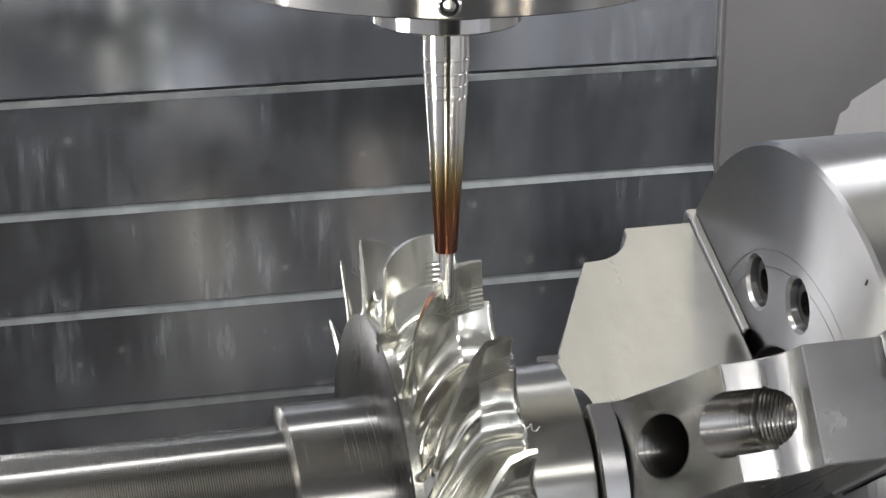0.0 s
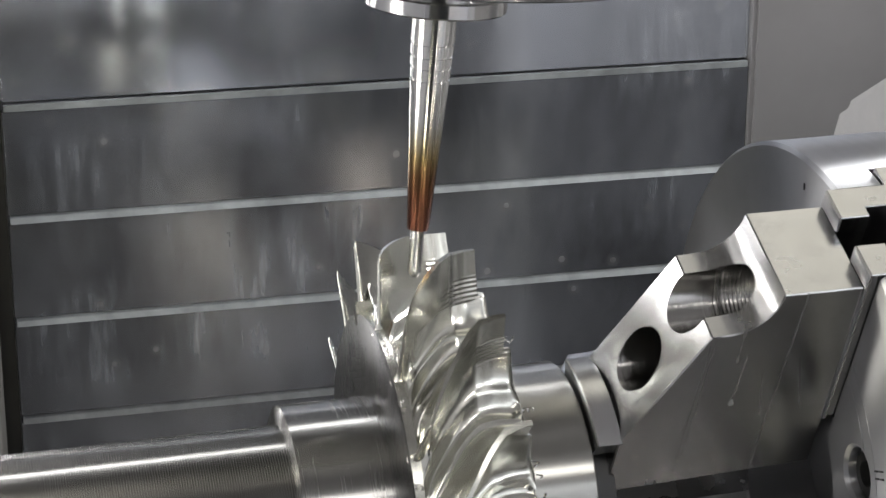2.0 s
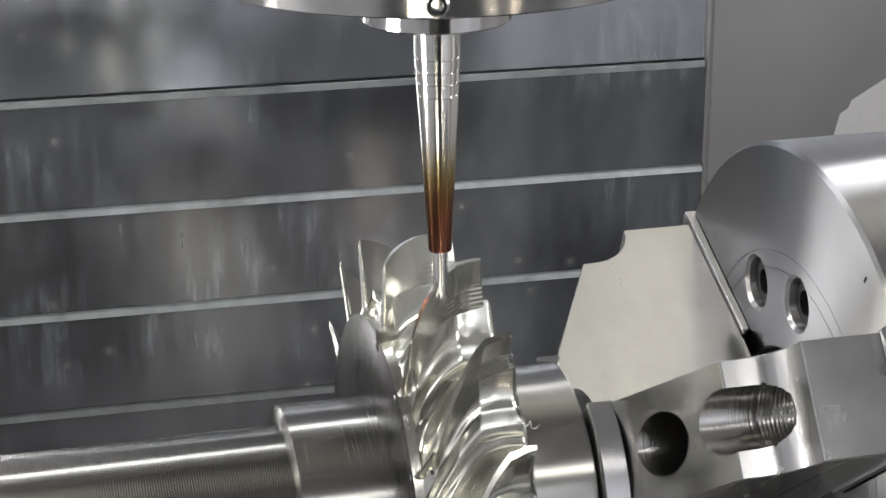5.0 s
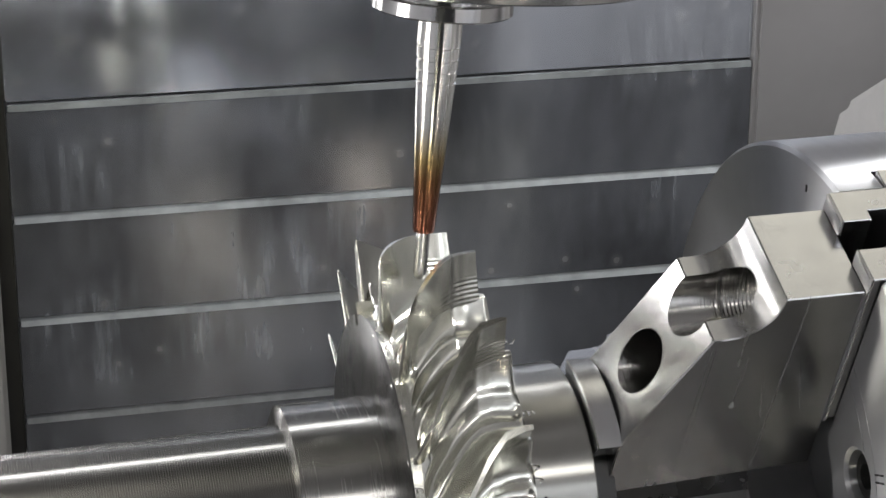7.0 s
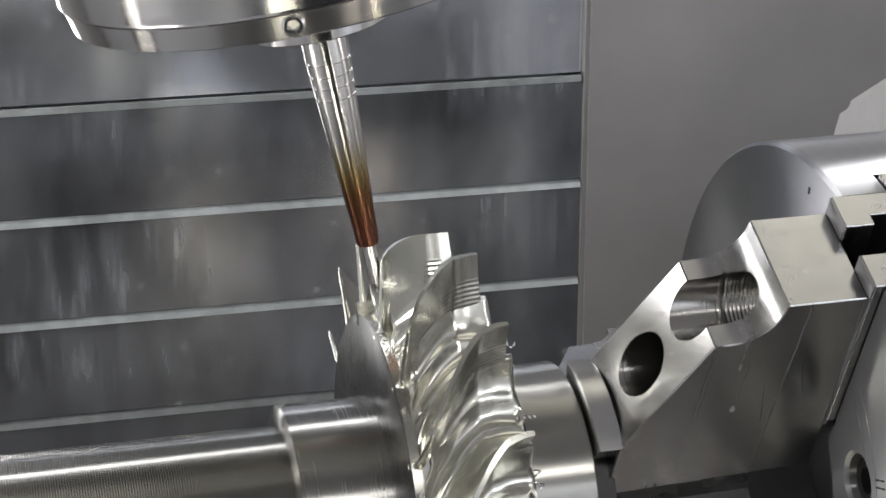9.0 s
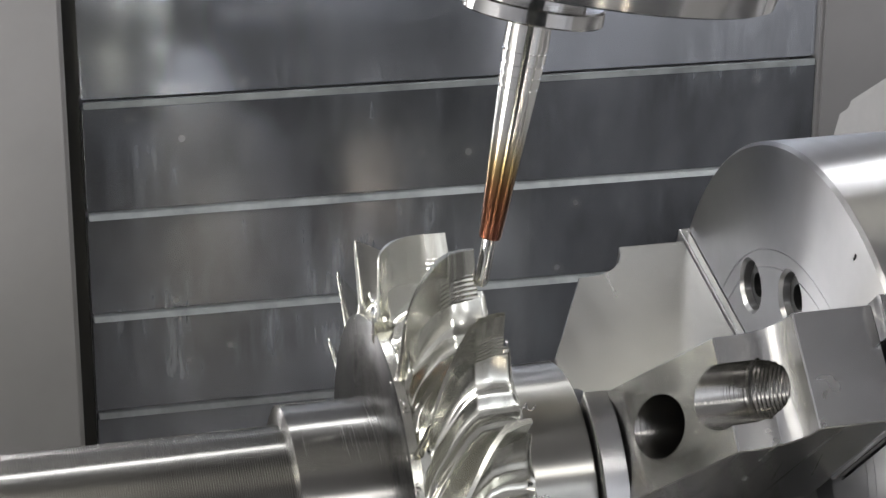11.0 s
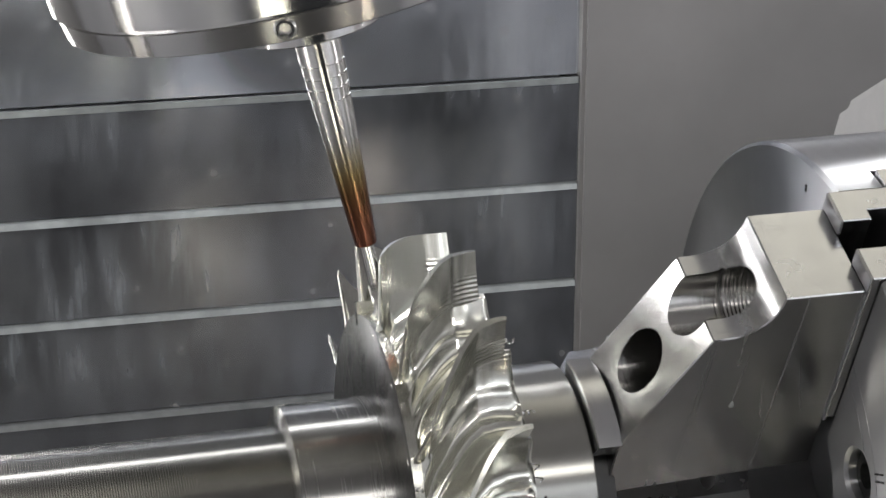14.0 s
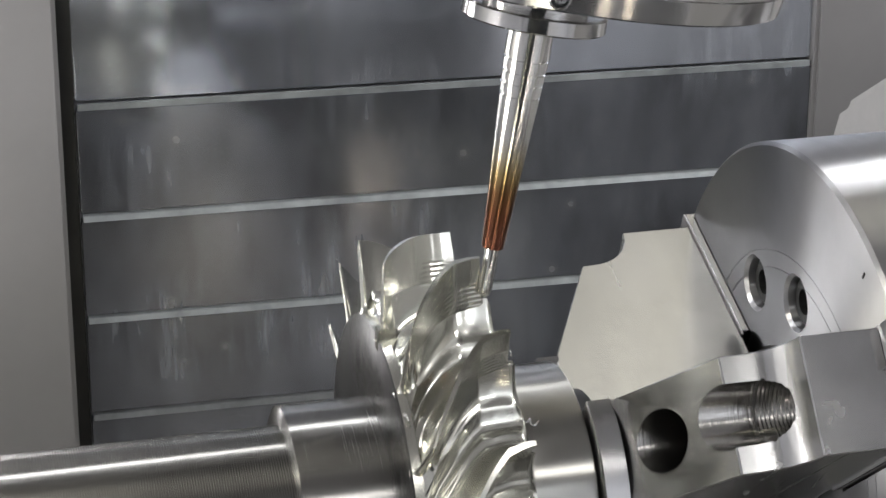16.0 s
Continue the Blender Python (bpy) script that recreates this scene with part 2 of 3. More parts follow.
def prism(outline, lo, hi, place):
    """The outline (pairs) swept from lo to hi; place turns (a, b, c) into a point."""
    bm = bmesh.new()
    p = [bm.verts.new(place(a, b, lo)) for a, b in outline]
    q = [bm.verts.new(place(a, b, hi)) for a, b in outline]
    bm.faces.new(p)
    bm.faces.new(q)
    for i in range(len(p)):
        j = (i + 1) % len(p)
        bm.faces.new((p[i], p[j], q[j], q[i]))
    bmesh.ops.recalc_face_normals(bm, faces=bm.faces)
    return bm


def box(x0, x1, y0, y1, z0, z1, bevel=0.0):
    bm = bmesh.new()
    bmesh.ops.create_cube(bm, size=1, matrix=Matrix.Translation(((x0 + x1) / 2, (y0 + y1) / 2, (z0 + z1) / 2)) @ Matrix.Diagonal((x1 - x0, y1 - y0, z1 - z0, 1)))
    if bevel:
        round_edges(bm, bevel)
    return bm


def round_edges(bm, width, segments=2, least=25.0):
    edges = [e for e in bm.edges if len(e.link_faces) == 2 and e.calc_face_angle(0.0) > radians(least)]
    bmesh.ops.bevel(bm, geom=edges, offset=width, segments=segments, affect="EDGES", clamp_overlap=True)


def cut(bm, cutters):
    """Takes the cutters' bodies out of bm; faces left by cutters keep the cutter's material index."""
    me = bpy.data.meshes.new("cut_body")
    bmesh.ops.recalc_face_normals(bm, faces=bm.faces)
    bm.to_mesh(me)
    bm.free()
    ob = new("cut_body", me)
    temp = [ob]
    for c in cutters:
        cm = bpy.data.meshes.new("cutter")
        bmesh.ops.recalc_face_normals(c, faces=c.faces)
        c.to_mesh(cm)
        c.free()
        co = new("cutter", cm)
        mod = ob.modifiers.new("cut", "BOOLEAN")
        mod.operation, mod.object, mod.solver = "DIFFERENCE", co, "EXACT"
        temp.append(co)
    bpy.context.view_layer.update()
    out = bmesh.new()
    out.from_object(ob, bpy.context.evaluated_depsgraph_get())
    for o in temp:
        data = o.data
        bpy.data.objects.remove(o)
        bpy.data.meshes.remove(data)
    return out


def shifted(bm, m):
    bmesh.ops.transform(bm, matrix=m, verts=bm.verts)
    return bm


# ---- the unseen enclosure: its tones are set for reflections ----
def wall(name, label, *dims):
    ob = new(name, finish(box(*dims), name, ENCLOSURE))
    return tagged(ob, label, "wall", kind="structure")


tagged(new("floor", finish(box(-0.75, 0.95, -1.25, 0.95, -0.52, -0.48), "floor", TRAY)), "dark sheet-steel floor of the machine enclosure, unseen", "floor", kind="structure")
# roof kept darker than the walls so turned metal mirrors less light
tagged(new("ceiling", finish(box(-0.75, 0.95, -1.25, 0.95, 0.95, 0.99), "ceiling", PAINT)), "grey sheet-metal roof of the machine enclosure", "ceiling", kind="structure")
wall("wall_west", "grey painted sheet-metal side of the machine enclosure", -0.79, -0.75, -1.25, 0.95, -0.52, 0.99)
wall("wall_east", "grey painted sheet-metal side of the machine enclosure", 0.95, 0.99, -1.25, 0.95, -0.52, 0.99)
# unseen opening, keeps the left of the upper sheet's reflection dark
added_gap = box(-0.60, 0.14, -1.40, -1.15, -0.46, 0.60)
south = finish(cut(box(-0.79, 0.99, -1.29, -1.25, -0.52, 0.99), [added_gap]), "wall_south", ENCLOSURE)
tagged(new("wall_south", south), "grey painted sheet-metal front of the enclosure with an opening added for dark reflections", "wall", kind="structure")
wall("wall_north", "grey painted sheet-metal back of the machine enclosure", -0.79, 0.99, 0.95, 0.99, -0.52, 0.99)


# ---- the way cover that slides with the column behind the work ----
def way_cover():
    cover = thing("way_cover", "grey steel telescopic way cover with streaked overlapping slats", "machine cover")
    left, right = -0.168, 0.350
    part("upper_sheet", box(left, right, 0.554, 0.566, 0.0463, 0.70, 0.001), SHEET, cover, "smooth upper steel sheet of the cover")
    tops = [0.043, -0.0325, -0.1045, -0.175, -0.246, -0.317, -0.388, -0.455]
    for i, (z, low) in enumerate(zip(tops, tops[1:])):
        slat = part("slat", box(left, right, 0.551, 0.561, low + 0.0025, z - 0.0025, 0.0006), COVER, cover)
        if i == 0:
            part("wiper_lip", box(left + 0.001, right - 0.001, 0.5505, 0.5532, z - 0.0026, z + 0.0020, 0.0004), LIP, slat, "wiper edge, pale where it catches light")
            continue
        bm = prism([(0.5475, z - 0.0025), (0.5490, z + 0.0010), (0.5525, z + 0.0026), (0.557, z + 0.0026), (0.557, z - 0.0025)], left + 0.001, right - 0.001, lambda a, b, c: (c, a, b))
        part("wiper_lip", bm, LIP if i < 3 else SHADED_LIP, slat, "wiper edge, pale where it catches light")
    part("side_frame", box(right, right + 0.47, 0.545, 0.60, -0.45, 0.72, 0.003), PAINT, cover, "plain grey painted side panel")
    part("side_frame", box(left - 0.45, left - 0.012, 0.515, 0.60, -0.45, 0.72, 0.003), PAINT, cover, "plain grey painted side panel")
    # strip in the gap, its shade put in as near-black
    part("side_channel", box(left - 0.012, left, 0.565, 0.60, -0.45, 0.72), DARK, cover, "guide gap beside the slats, its shade painted dark")
    part("base_rail", box(left - 0.45, right + 0.47, 0.50, 0.60, -0.478, -0.45), PAINT, cover)
    return cover


cover = way_cover()


# ---- the rotor and its arbor ----
HUB = [(-0.0236, 0.0835), (-0.0228, 0.0850), (-0.020, 0.0855), (0.0, 0.0838), (0.020, 0.0805), (0.0268, 0.0795), (0.0280, 0.0782)]


def hub_radius(x):
    return float(np.interp(x, [h[0] for h in HUB], [h[1] for h in HUB]))


def camber(x):
    """How far a blade leans round the axis at x: none at its trailing edge, all of it at its leading edge."""
    s = min(1.0, max(0.0, (x + 0.0197) / 0.0395))
    flat = 0.72
    q = max(0.0, 1 - s / flat)
    knee = 0.05 * math.exp(-((s - flat) / 0.13) ** 2)
    return 0.93 * q ** 1.08 + knee + 0.07 * max(0.0, 1 - s / 0.25) ** 2


def hub_mesh():
    """The hub's rim with the channels between the blades, fluted by the roughing cutter."""
    bm = bmesh.new()
    nx, per = 40, 32
    xs = [-0.0232 + (0.0276 + 0.0232) * i / nx for i in range(nx + 1)]
    rings = []
    for x in xs:
        ring = []
        for k in range(15):
            for m in range(per):
                psi = m / per
                a = radians(12.65 + 24 * (k + psi) + 23.0 * camber(x))
                end = min(1.0, (x + 0.0190) / 0.004, (0.0276 - x) / 0.003)
                climb = 0.0155 * abs(2 * psi - 1) ** 2.6 + 0.0015 * math.sin(2 * math.pi * psi + k)
                flute = 0.0024 * (abs(math.sin(math.pi * (3 * psi + 0.15 * math.sin(k * 2.3)))) - 0.6)
                wob = 0.0006 * noise.noise((x * 90, k * 3.1 + psi * 5, 0.3))
                r = hub_radius(x) + max(0.0, end) * (climb - flute + wob)
                ring.append(bm.verts.new((x, -r * math.sin(a), r * math.cos(a))))
        rings.append(ring)
    n = 15 * per
    for p, q in zip(rings, rings[1:]):
        for i in range(n):
            j = (i + 1) % n
            bm.faces.new((p[i], p[j], q[j], q[i]))
    for side, ring in ((-0.0236, rings[0]), (0.0280, rings[-1])):
        rim = [bm.verts.new((side, v.co.y * 0.985, v.co.z * 0.985)) for v in ring]
        inner = [bm.verts.new((side, v.co.y * 0.4, v.co.z * 0.4)) for v in ring]
        for i in range(n):
            j = (i + 1) % n
            bm.faces.new((ring[i], ring[j], rim[j], rim[i]))
            bm.faces.new((rim[i], rim[j], inner[j], inner[i]))
    return bm


def blade_mesh():
    """One blade, its trailing tip at the angle zero, leaning towards the viewer's side at its leading edge."""
    bm = bmesh.new()
    nx, nr = 28, 12
    tip = 0.1168
    sheets = []
    for side in (1, -1):
        grid = []
        for i in range(nx + 1):
            u = i / nx
            s = 0.5 - 0.5 * math.cos(math.pi * u)
            col = []
            for j in range(nr + 1):
                v = j / nr
                x = (-0.0197 - 0.0015 * (1 - v)) * (1 - s) + (0.0198 + 0.0045 * (1 - v) ** 1.5) * s
                base = hub_radius(x) - 0.0015
                r = base + (tip - base) * v
                lean = 22.4 + 2.0 * (1 - v)
                ang = radians(lean * camber(x))
                thick = (0.0009 + (0.0008 + 0.0012 * (1 - v)) * math.sin(math.pi * min(1, max(0, s))) ** 0.7) + 0.0022 * max(0.0, 1 - v * 7) ** 2
                ang += side * thick / r
                col.append(bm.verts.new((x, -r * math.sin(ang), r * math.cos(ang))))
            grid.append(col)
        sheets.append(grid)
    a, b = sheets
    for g in sheets:
        for i in range(nx):
            for j in range(nr):
                bm.faces.new((g[i][j], g[i + 1][j], g[i + 1][j + 1], g[i][j + 1]))
    for i in range(nx):
        bm.faces.new((a[i][nr], a[i + 1][nr], b[i + 1][nr], b[i][nr]))
        bm.faces.new((a[i][0], a[i + 1][0], b[i + 1][0], b[i][0]))
    # a round trailing edge that catches the light as a thin bright line
    steps = 5
    nose = []
    for j in range(nr + 1):
        p, q = a[0][j].co, b[0][j].co
        mid, half = (p + q) / 2, (p - q) / 2
        back = (mid - (a[1][j].co + b[1][j].co) / 2).normalized() * half.length
        row = [a[0][j]]
        for k in range(1, steps):
            w = math.pi * k / steps
            row.append(bm.verts.new(mid + half * math.cos(w) + back * math.sin(w)))
        nose.append(row + [b[0][j]])
    for j in range(nr):
        for k in range(steps):
            bm.faces.new((nose[j][k], nose[j + 1][k], nose[j + 1][k + 1], nose[j][k + 1]))
        bm.faces.new((a[nx][j], a[nx][j + 1], b[nx][j + 1], b[nx][j]))
    bm.faces.new(nose[nr])
    return bm


def curl(size, seed):
    """A thin curled chip."""
    rnd = random.Random(seed)
    bm = bmesh.new()
    n, m = 26, 5
    turns, radius, pitch = rnd.uniform(1.0, 2.2), 0.0012 * size, 0.0035 * size
    tilt = Euler((rnd.uniform(0, 6), rnd.uniform(0, 6), rnd.uniform(0, 6))).to_matrix()
    rings = []
    for i in range(n):
        a = 2 * math.pi * turns * i / n
        mid = Vector((radius * math.cos(a), radius * math.sin(a), pitch * (i / n - 0.5) * 2))
        out = Vector((math.cos(a), math.sin(a), 0))
        ring = []
        for k in range(m):
            b = 2 * math.pi * k / m
            ring.append(bm.verts.new(tilt @ (mid + 0.00028 * (out * math.cos(b) * 0.6 + Vector((0, 0, 1)) * math.sin(b) * 1.6))))
        rings.append(ring)
    for p, q in zip(rings, rings[1:]):
        for k in range(m):
            bm.faces.new((p[k], p[(k + 1) % m], q[(k + 1) % m], q[k]))
    bm.faces.new(rings[0])
    bm.faces.new(rings[-1])
    return bm


def bladed_rotor():
    rotor = thing("bladed_rotor", "bright milled metal bladed rotor clamped on an arbor", "turbine rotor")
    part("hub", hub_mesh(), ROTOR, rotor, "rotor hub with milled channels", sharp=40)
    me = finish(blade_mesh(), "blade", ROTOR, 50)
    for k in range(15):
        b = new("blade", me)
        b.parent = rotor
        b.matrix_basis = pose(0, 0, 0, 12.65 + 24 * k)
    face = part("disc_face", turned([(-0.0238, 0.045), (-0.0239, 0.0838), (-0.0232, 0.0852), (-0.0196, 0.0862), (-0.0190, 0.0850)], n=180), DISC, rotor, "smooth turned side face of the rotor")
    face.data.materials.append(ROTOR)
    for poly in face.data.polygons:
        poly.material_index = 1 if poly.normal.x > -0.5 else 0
    # an uncut stub on the rim, and swarf caught on the edges
    stub = shifted(box(-0.0240, -0.0165, -0.0028, 0.0028, 0.080, 0.0905, 0.0004), pose(0, 0, 0, -9.5))
    part("stub", stub, ROTOR, rotor, "uncut square stub on the rim")
    for ang, x, r, size in ((27, 0.0275, 0.0870, 1.0), (52, 0.0270, 0.0880, 0.8), (68, 0.0245, 0.0935, 1.5), (75, 0.0262, 0.0915, 1.3), (98, 0.0270, 0.0880, 1.0),
                            (22, -0.0225, 0.0885, 0.7), (46, -0.0230, 0.0880, 0.9), (69, -0.0225, 0.0885, 0.8), (4, 0.0272, 0.0865, 0.8)):
        part("swarf", curl(size, ang), CHROME, rotor, "curled bright metal chip", pose(0, 0, 0, ang) @ Matrix.Translation((x, 0, r)))
    part("shoulder", turned([(0.0280, 0.0560), (0.0596, 0.0565), (0.0603, 0.0558), (0.0603, 0.040)], n=128), HUB_STEEL, rotor, "turned steel shoulder")
    # blackened to give the shade in the groove before the jaws
    part("neck", turned([(0.0600, 0.043), (0.0720, 0.043)], n=96), DARK, rotor, "neck behind the shoulder, shade painted on")
    return rotor


def arbor_shaft():
    rod = thing("arbor", "finely grooved bright steel arbor holding the rotor", "shaft")
    part("collar", turned([(-0.0628, 0.0475), (-0.0618, 0.0498), (-0.0238, 0.0498)], n=128), STEEL, rod, "turned steel clamping collar")
    prof = []
    x = -0.0625
    while x > -0.30:
        prof += [(x, 0.04141), (x - 0.0005, 0.0416), (x - 0.0008, 0.0416)]
        x -= 0.00108
    prof += [(-0.75, 0.0414)]
    part("rod", turned(list(reversed(prof)), n=96), ROD_STEEL, rod, "finely grooved steel arbor", sharp=60)
    return rod


rotor = bladed_rotor()
arbor = arbor_shaft()


# ---- the chuck with its three jaws ----
def jaw_body():
    w = 0.0242
    notch = []
    for i in range(9):
        a = radians(-90 + 86 * i / 8)
        notch.append((0.1065 + 0.0205 * math.cos(a), 0.1355 + 0.0205 * math.sin(a)))
    outline = [(0.0690, 0.0246), (0.0707, 0.0560), (0.1005, 0.1147)] + notch + [(0.1272, 0.1352), (0.1612, 0.1352), (0.1612, 0.0300)]
    bm = prism(outline, -w, w, lambda a, b, c: (a, -c, b))
    round_edges(bm, 0.0005, 1)
    bore = lambda h, r, x0, x1: shifted(turned([(x0, r), (x1, r)], n=48), Matrix.Translation((0, 0, h)))
    ribbed = [(0.08, 0.0132), (0.1150, 0.0132), (0.1152, 0.0139), (0.1165, 0.0139)]
    ribbed += [(0.1170 + 0.0009 * i, 0.0128 + 0.0004 * (i % 2)) for i in range(34)]
    wide = shifted(turned(ribbed, n=48), Matrix.Translation((0, 0, 0.1122)))
    bm = cut(bm, [bore(0.0800, 0.0132, 0.05, 0.150), wide])
    return bm


def jaw_lip():
    """The curved nose that bears on the shoulder."""
    bm = bmesh.new()
    n = 24
    rings = []
    for i in range(n + 1):
        a = radians(-24 + 48 * i / n)
        rings.append([bm.verts.new((x, -r * math.sin(a), r * math.cos(a))) for x, r in ((0.0612, 0.0505), (0.0612, 0.0612), (0.0618, 0.0620), (0.0720, 0.0620), (0.0720, 0.0505))])
    for p, q in zip(rings, rings[1:]):
        for i in range(5):
            j = (i + 1) % 5
            bm.faces.new((p[i], p[j], q[j], q[i]))
    bm.faces.new(rings[0])
    bm.faces.new(rings[-1])
    return bm


def master_jaw():
    """The toothed slide under a jaw, with its T-slot; a along x, c across, swept outwards."""
    half = [(0.1617, 0.0080), (0.1617, 0.0255), (0.1875, 0.0255), (0.1875, 0.0365), (0.1985, 0.0365)]
    slot = [(0.1880, 0.0), (0.1880, 0.0135), (0.1745, 0.0135), (0.1745, 0.0080)]
    right = slot[1:] + half
    outline = right + [(a, -c) for a, c in reversed(right)]
    bm = prism(outline, 0.0600, 0.1432, lambda a, c, h: (a, -c, h))
    round_edges(bm, 0.0004, 1, 40)
    return bm


def tooth_strip(side):
    """Coarse teeth on the slide's face beyond the jaw."""
    hs = [0.1356 + 0.00054 * i for i in range(15)]
    zig = [(0.1608 + 0.0009 * (i % 2), h) for i, h in enumerate(hs)]
    return prism(zig + [(0.1620, hs[-1]), (0.1620, hs[0])], side * 0.0084, side * 0.0251, lambda a, b, c: (a, -c, b))


def tooth_edge(side):
    """The fine teeth along the seam between a jaw and its slide."""
    hs = [0.0580 + 0.00058 * i for i in range(133)]
    zig = [(0.1608 + 0.0007 * (i % 2), h) for i, h in enumerate(hs)]
    return prism(zig + [(0.1622, hs[-1]), (0.1622, hs[0])], side * 0.0236, side * 0.0252, lambda a, b, c: (a, -c, b))


def drop():
    bm = bmesh.new()
    bmesh.ops.create_icosphere(bm, subdivisions=2, radius=1.0)
    for v in bm.verts:
        z = v.co.z
        wide = 0.0014 * (1.0 if z < 0 else 1 - 0.6 * z)
        v.co = Vector((v.co.x * wide, v.co.y * 0.0009, z * (0.0014 if z < 0 else 0.0028)))
    return bm


def lettering(text, size):
    """Words as a thin body, upright in x and y, about their middle."""
    data = bpy.data.curves.new("lettering", "FONT")
    data.body, data.size, data.extrude, data.align_x, data.align_y = text, size, 0.00012, "CENTER", "CENTER"
    ob = new("lettering", data)
    bpy.context.view_layer.update()
    out = bmesh.new()
    me = bpy.data.meshes.new_from_object(ob.evaluated_get(bpy.context.evaluated_depsgraph_get()))
    out.from_mesh(me)
    bpy.data.objects.remove(ob)
    bpy.data.curves.remove(data)
    bpy.data.meshes.remove(me)
    return out


HOLES = [(-47.2, 0.0825), (-14.5, 0.0782), (80.3, 0.0785), (106.0, 0.0785), (192.8, 0.0825), (225.5, 0.0782)]


def lathe_chuck():
    chuck = thing("three_jaw_chuck", "large bright steel three-jaw chuck with bored jaws", "chuck")
    prof = [(0.2000, 0.0300), (0.2000, 0.0520), (0.1665, 0.0520), (0.1655, 0.0530), (0.1655, 0.0883), (0.1660, 0.0884), (0.1660, 0.0888), (0.1655, 0.0889),
            (0.1655, 0.0963), (0.1659, 0.0964), (0.1659, 0.0967), (0.1655, 0.0968), (0.1655, 0.1432), (0.1672, 0.1449), (0.2600, 0.1449), (0.2640, 0.140), (0.300, 0.140)]
    bm = turned(prof, n=240)
    cutters = []
    for k in range(3):
        turn = pose(0, 0, 0, 35.5 - 120 * k)
        cutters.append(shifted(box(0.15, 0.1992, -0.0262, 0.0262, 0.058, 0.20), turn))
        cutters.append(shifted(box(0.1868, 0.2000, -0.0395, 0.0395, 0.058, 0.20), turn))
    for a, r in HOLES:
        at = pose(0, 0, 0, a) @ Matrix.Translation((0.1655, 0, r))
        cutters.append(shifted(turned([(-0.004, 0.0172), (0.0016, 0.0116), (0.0130, 0.0114)], n=40), at))
    body = part("body", cut(bm, cutters), CHUCK_STEEL, chuck, "ground steel chuck body")
    body.data.materials.append(FACE_STEEL)
    for poly in body.data.polygons:
        poly.material_index = 1 if poly.normal.x < -0.9 else 0
    body_me = finish(jaw_body(), "jaw", JAW_STEEL, 30)
    body_me.materials.append(BORE_STEEL)
    for poly in body_me.polygons:
        p, n = poly.center, poly.normal
        for h, r in ((0.0800, 0.0132), (0.1122, 0.0132)):
            if abs(math.hypot(p.y, p.z - h) - r) < 0.0009 and abs(n.x) < 0.8 and n.y * p.y + n.z * (p.z - h) < 0:
                poly.material_index = 1
    lip_me = finish(jaw_lip(), "nose", JAW_STEEL, 30)
    slide_me = finish(master_jaw(), "master_jaw", JAW_STEEL, 30)
    strip_me = [finish(tooth_strip(side), "tooth_strip", CHUCK_STEEL, 20) for side in (-1, 1)]
    teeth_me = [finish(tooth_edge(side), "seam_teeth", CHUCK_STEEL, 30) for side in (-1, 1)]
    for k in range(3):
        j = tagged(new("jaw", body_me), "milled steel jaw with two bored holes")
        j.parent = chuck
        j.matrix_basis = pose(0, 0, 0, 35.5 - 120 * k)
        for name, me, label in (("nose", lip_me, "curved bearing nose"), ("master_jaw", slide_me, "toothed slide with a T-slot"), ("tooth_strip", strip_me[0], ""), ("tooth_strip", strip_me[1], ""), ("seam_teeth", teeth_me[0], ""), ("seam_teeth", teeth_me[1], "")):
            piece = tagged(new(name, me), label)
            piece.parent = j
        if k == 0:
            # coolant drops that hang on the jaw's flat side, each with its run
            part("coolant_drop", drop(), COOLANT, j, "pale hanging coolant drop", Matrix.Translation((0.1165, -0.0242, 0.0735)))
            # top x and height, foot x and height, half width
            for x0, h0, x1, h1, w in ((0.1183, 0.1010, 0.1165, 0.0735, 0.0003), (0.1374, 0.1335, 0.1336, 0.0312, 0.0006), (0.1006, 0.1080, 0.0984, 0.0330, 0.0004), (0.1026, 0.1090, 0.1004, 0.0420, 0.0003),
                                      (0.1420, 0.0960, 0.1490, 0.0660, 0.0003), (0.1270, 0.0900, 0.1312, 0.0640, 0.0003)):
                run = prism([(x1 - w, h1), (x1 + w, h1 + 0.001), (x0 + w * 0.7, h0), (x0 - w * 0.3, h0 + 0.002)], 0.0241, 0.02428, lambda p, q, d: (p, -d, q))
                part("coolant_run", run, DRIED, j, "thin pale coolant run")
    # stamped numbers that read inwards, and marks that cannot be read
    for text, r in (("55", 0.0985), ("144", 0.1030), ("300", 0.1075)):
        part("stamped_number", lettering(text, 0.0046), DARK, chuck, "dark stamped number", pose(0, 0, 0, 86.6) @ Matrix(((0, 0, -1, 0.1653), (1, 0, 0, 0), (0, -1, 0, r), (0, 0, 0, 1))))
    for ang, r, long in ((78.6, 0.0985, 0.0030), (80.4, 0.0985, 0.0030), (78.6, 0.1030, 0.003), (80.4, 0.1030, 0.003), (13.8, 0.1328, 0.003)):
        part("stamped_mark", box(0.1650, 0.16558, -0.0004, 0.0004, r - long / 2, r + long / 2), DARK, chuck, "dark stamped mark", pose(0, 0, 0, ang))
    for a, r in HOLES:
        at = pose(0, 0, 0, a) @ Matrix.Translation((0.1655, 0, r))
        part("bolt", turned([(0.0140, 0.0110), (0.0050, 0.0106), (0.0042, 0.0096), (0.0042, 0.0058), (0.0100, 0.0052)], n=32), DARK, chuck, "black socket bolt deep in its hole", at)
    return chuck


chuck = lathe_chuck()

headstock = thing("headstock", "grey cast rotary headstock behind the chuck", "machine head")
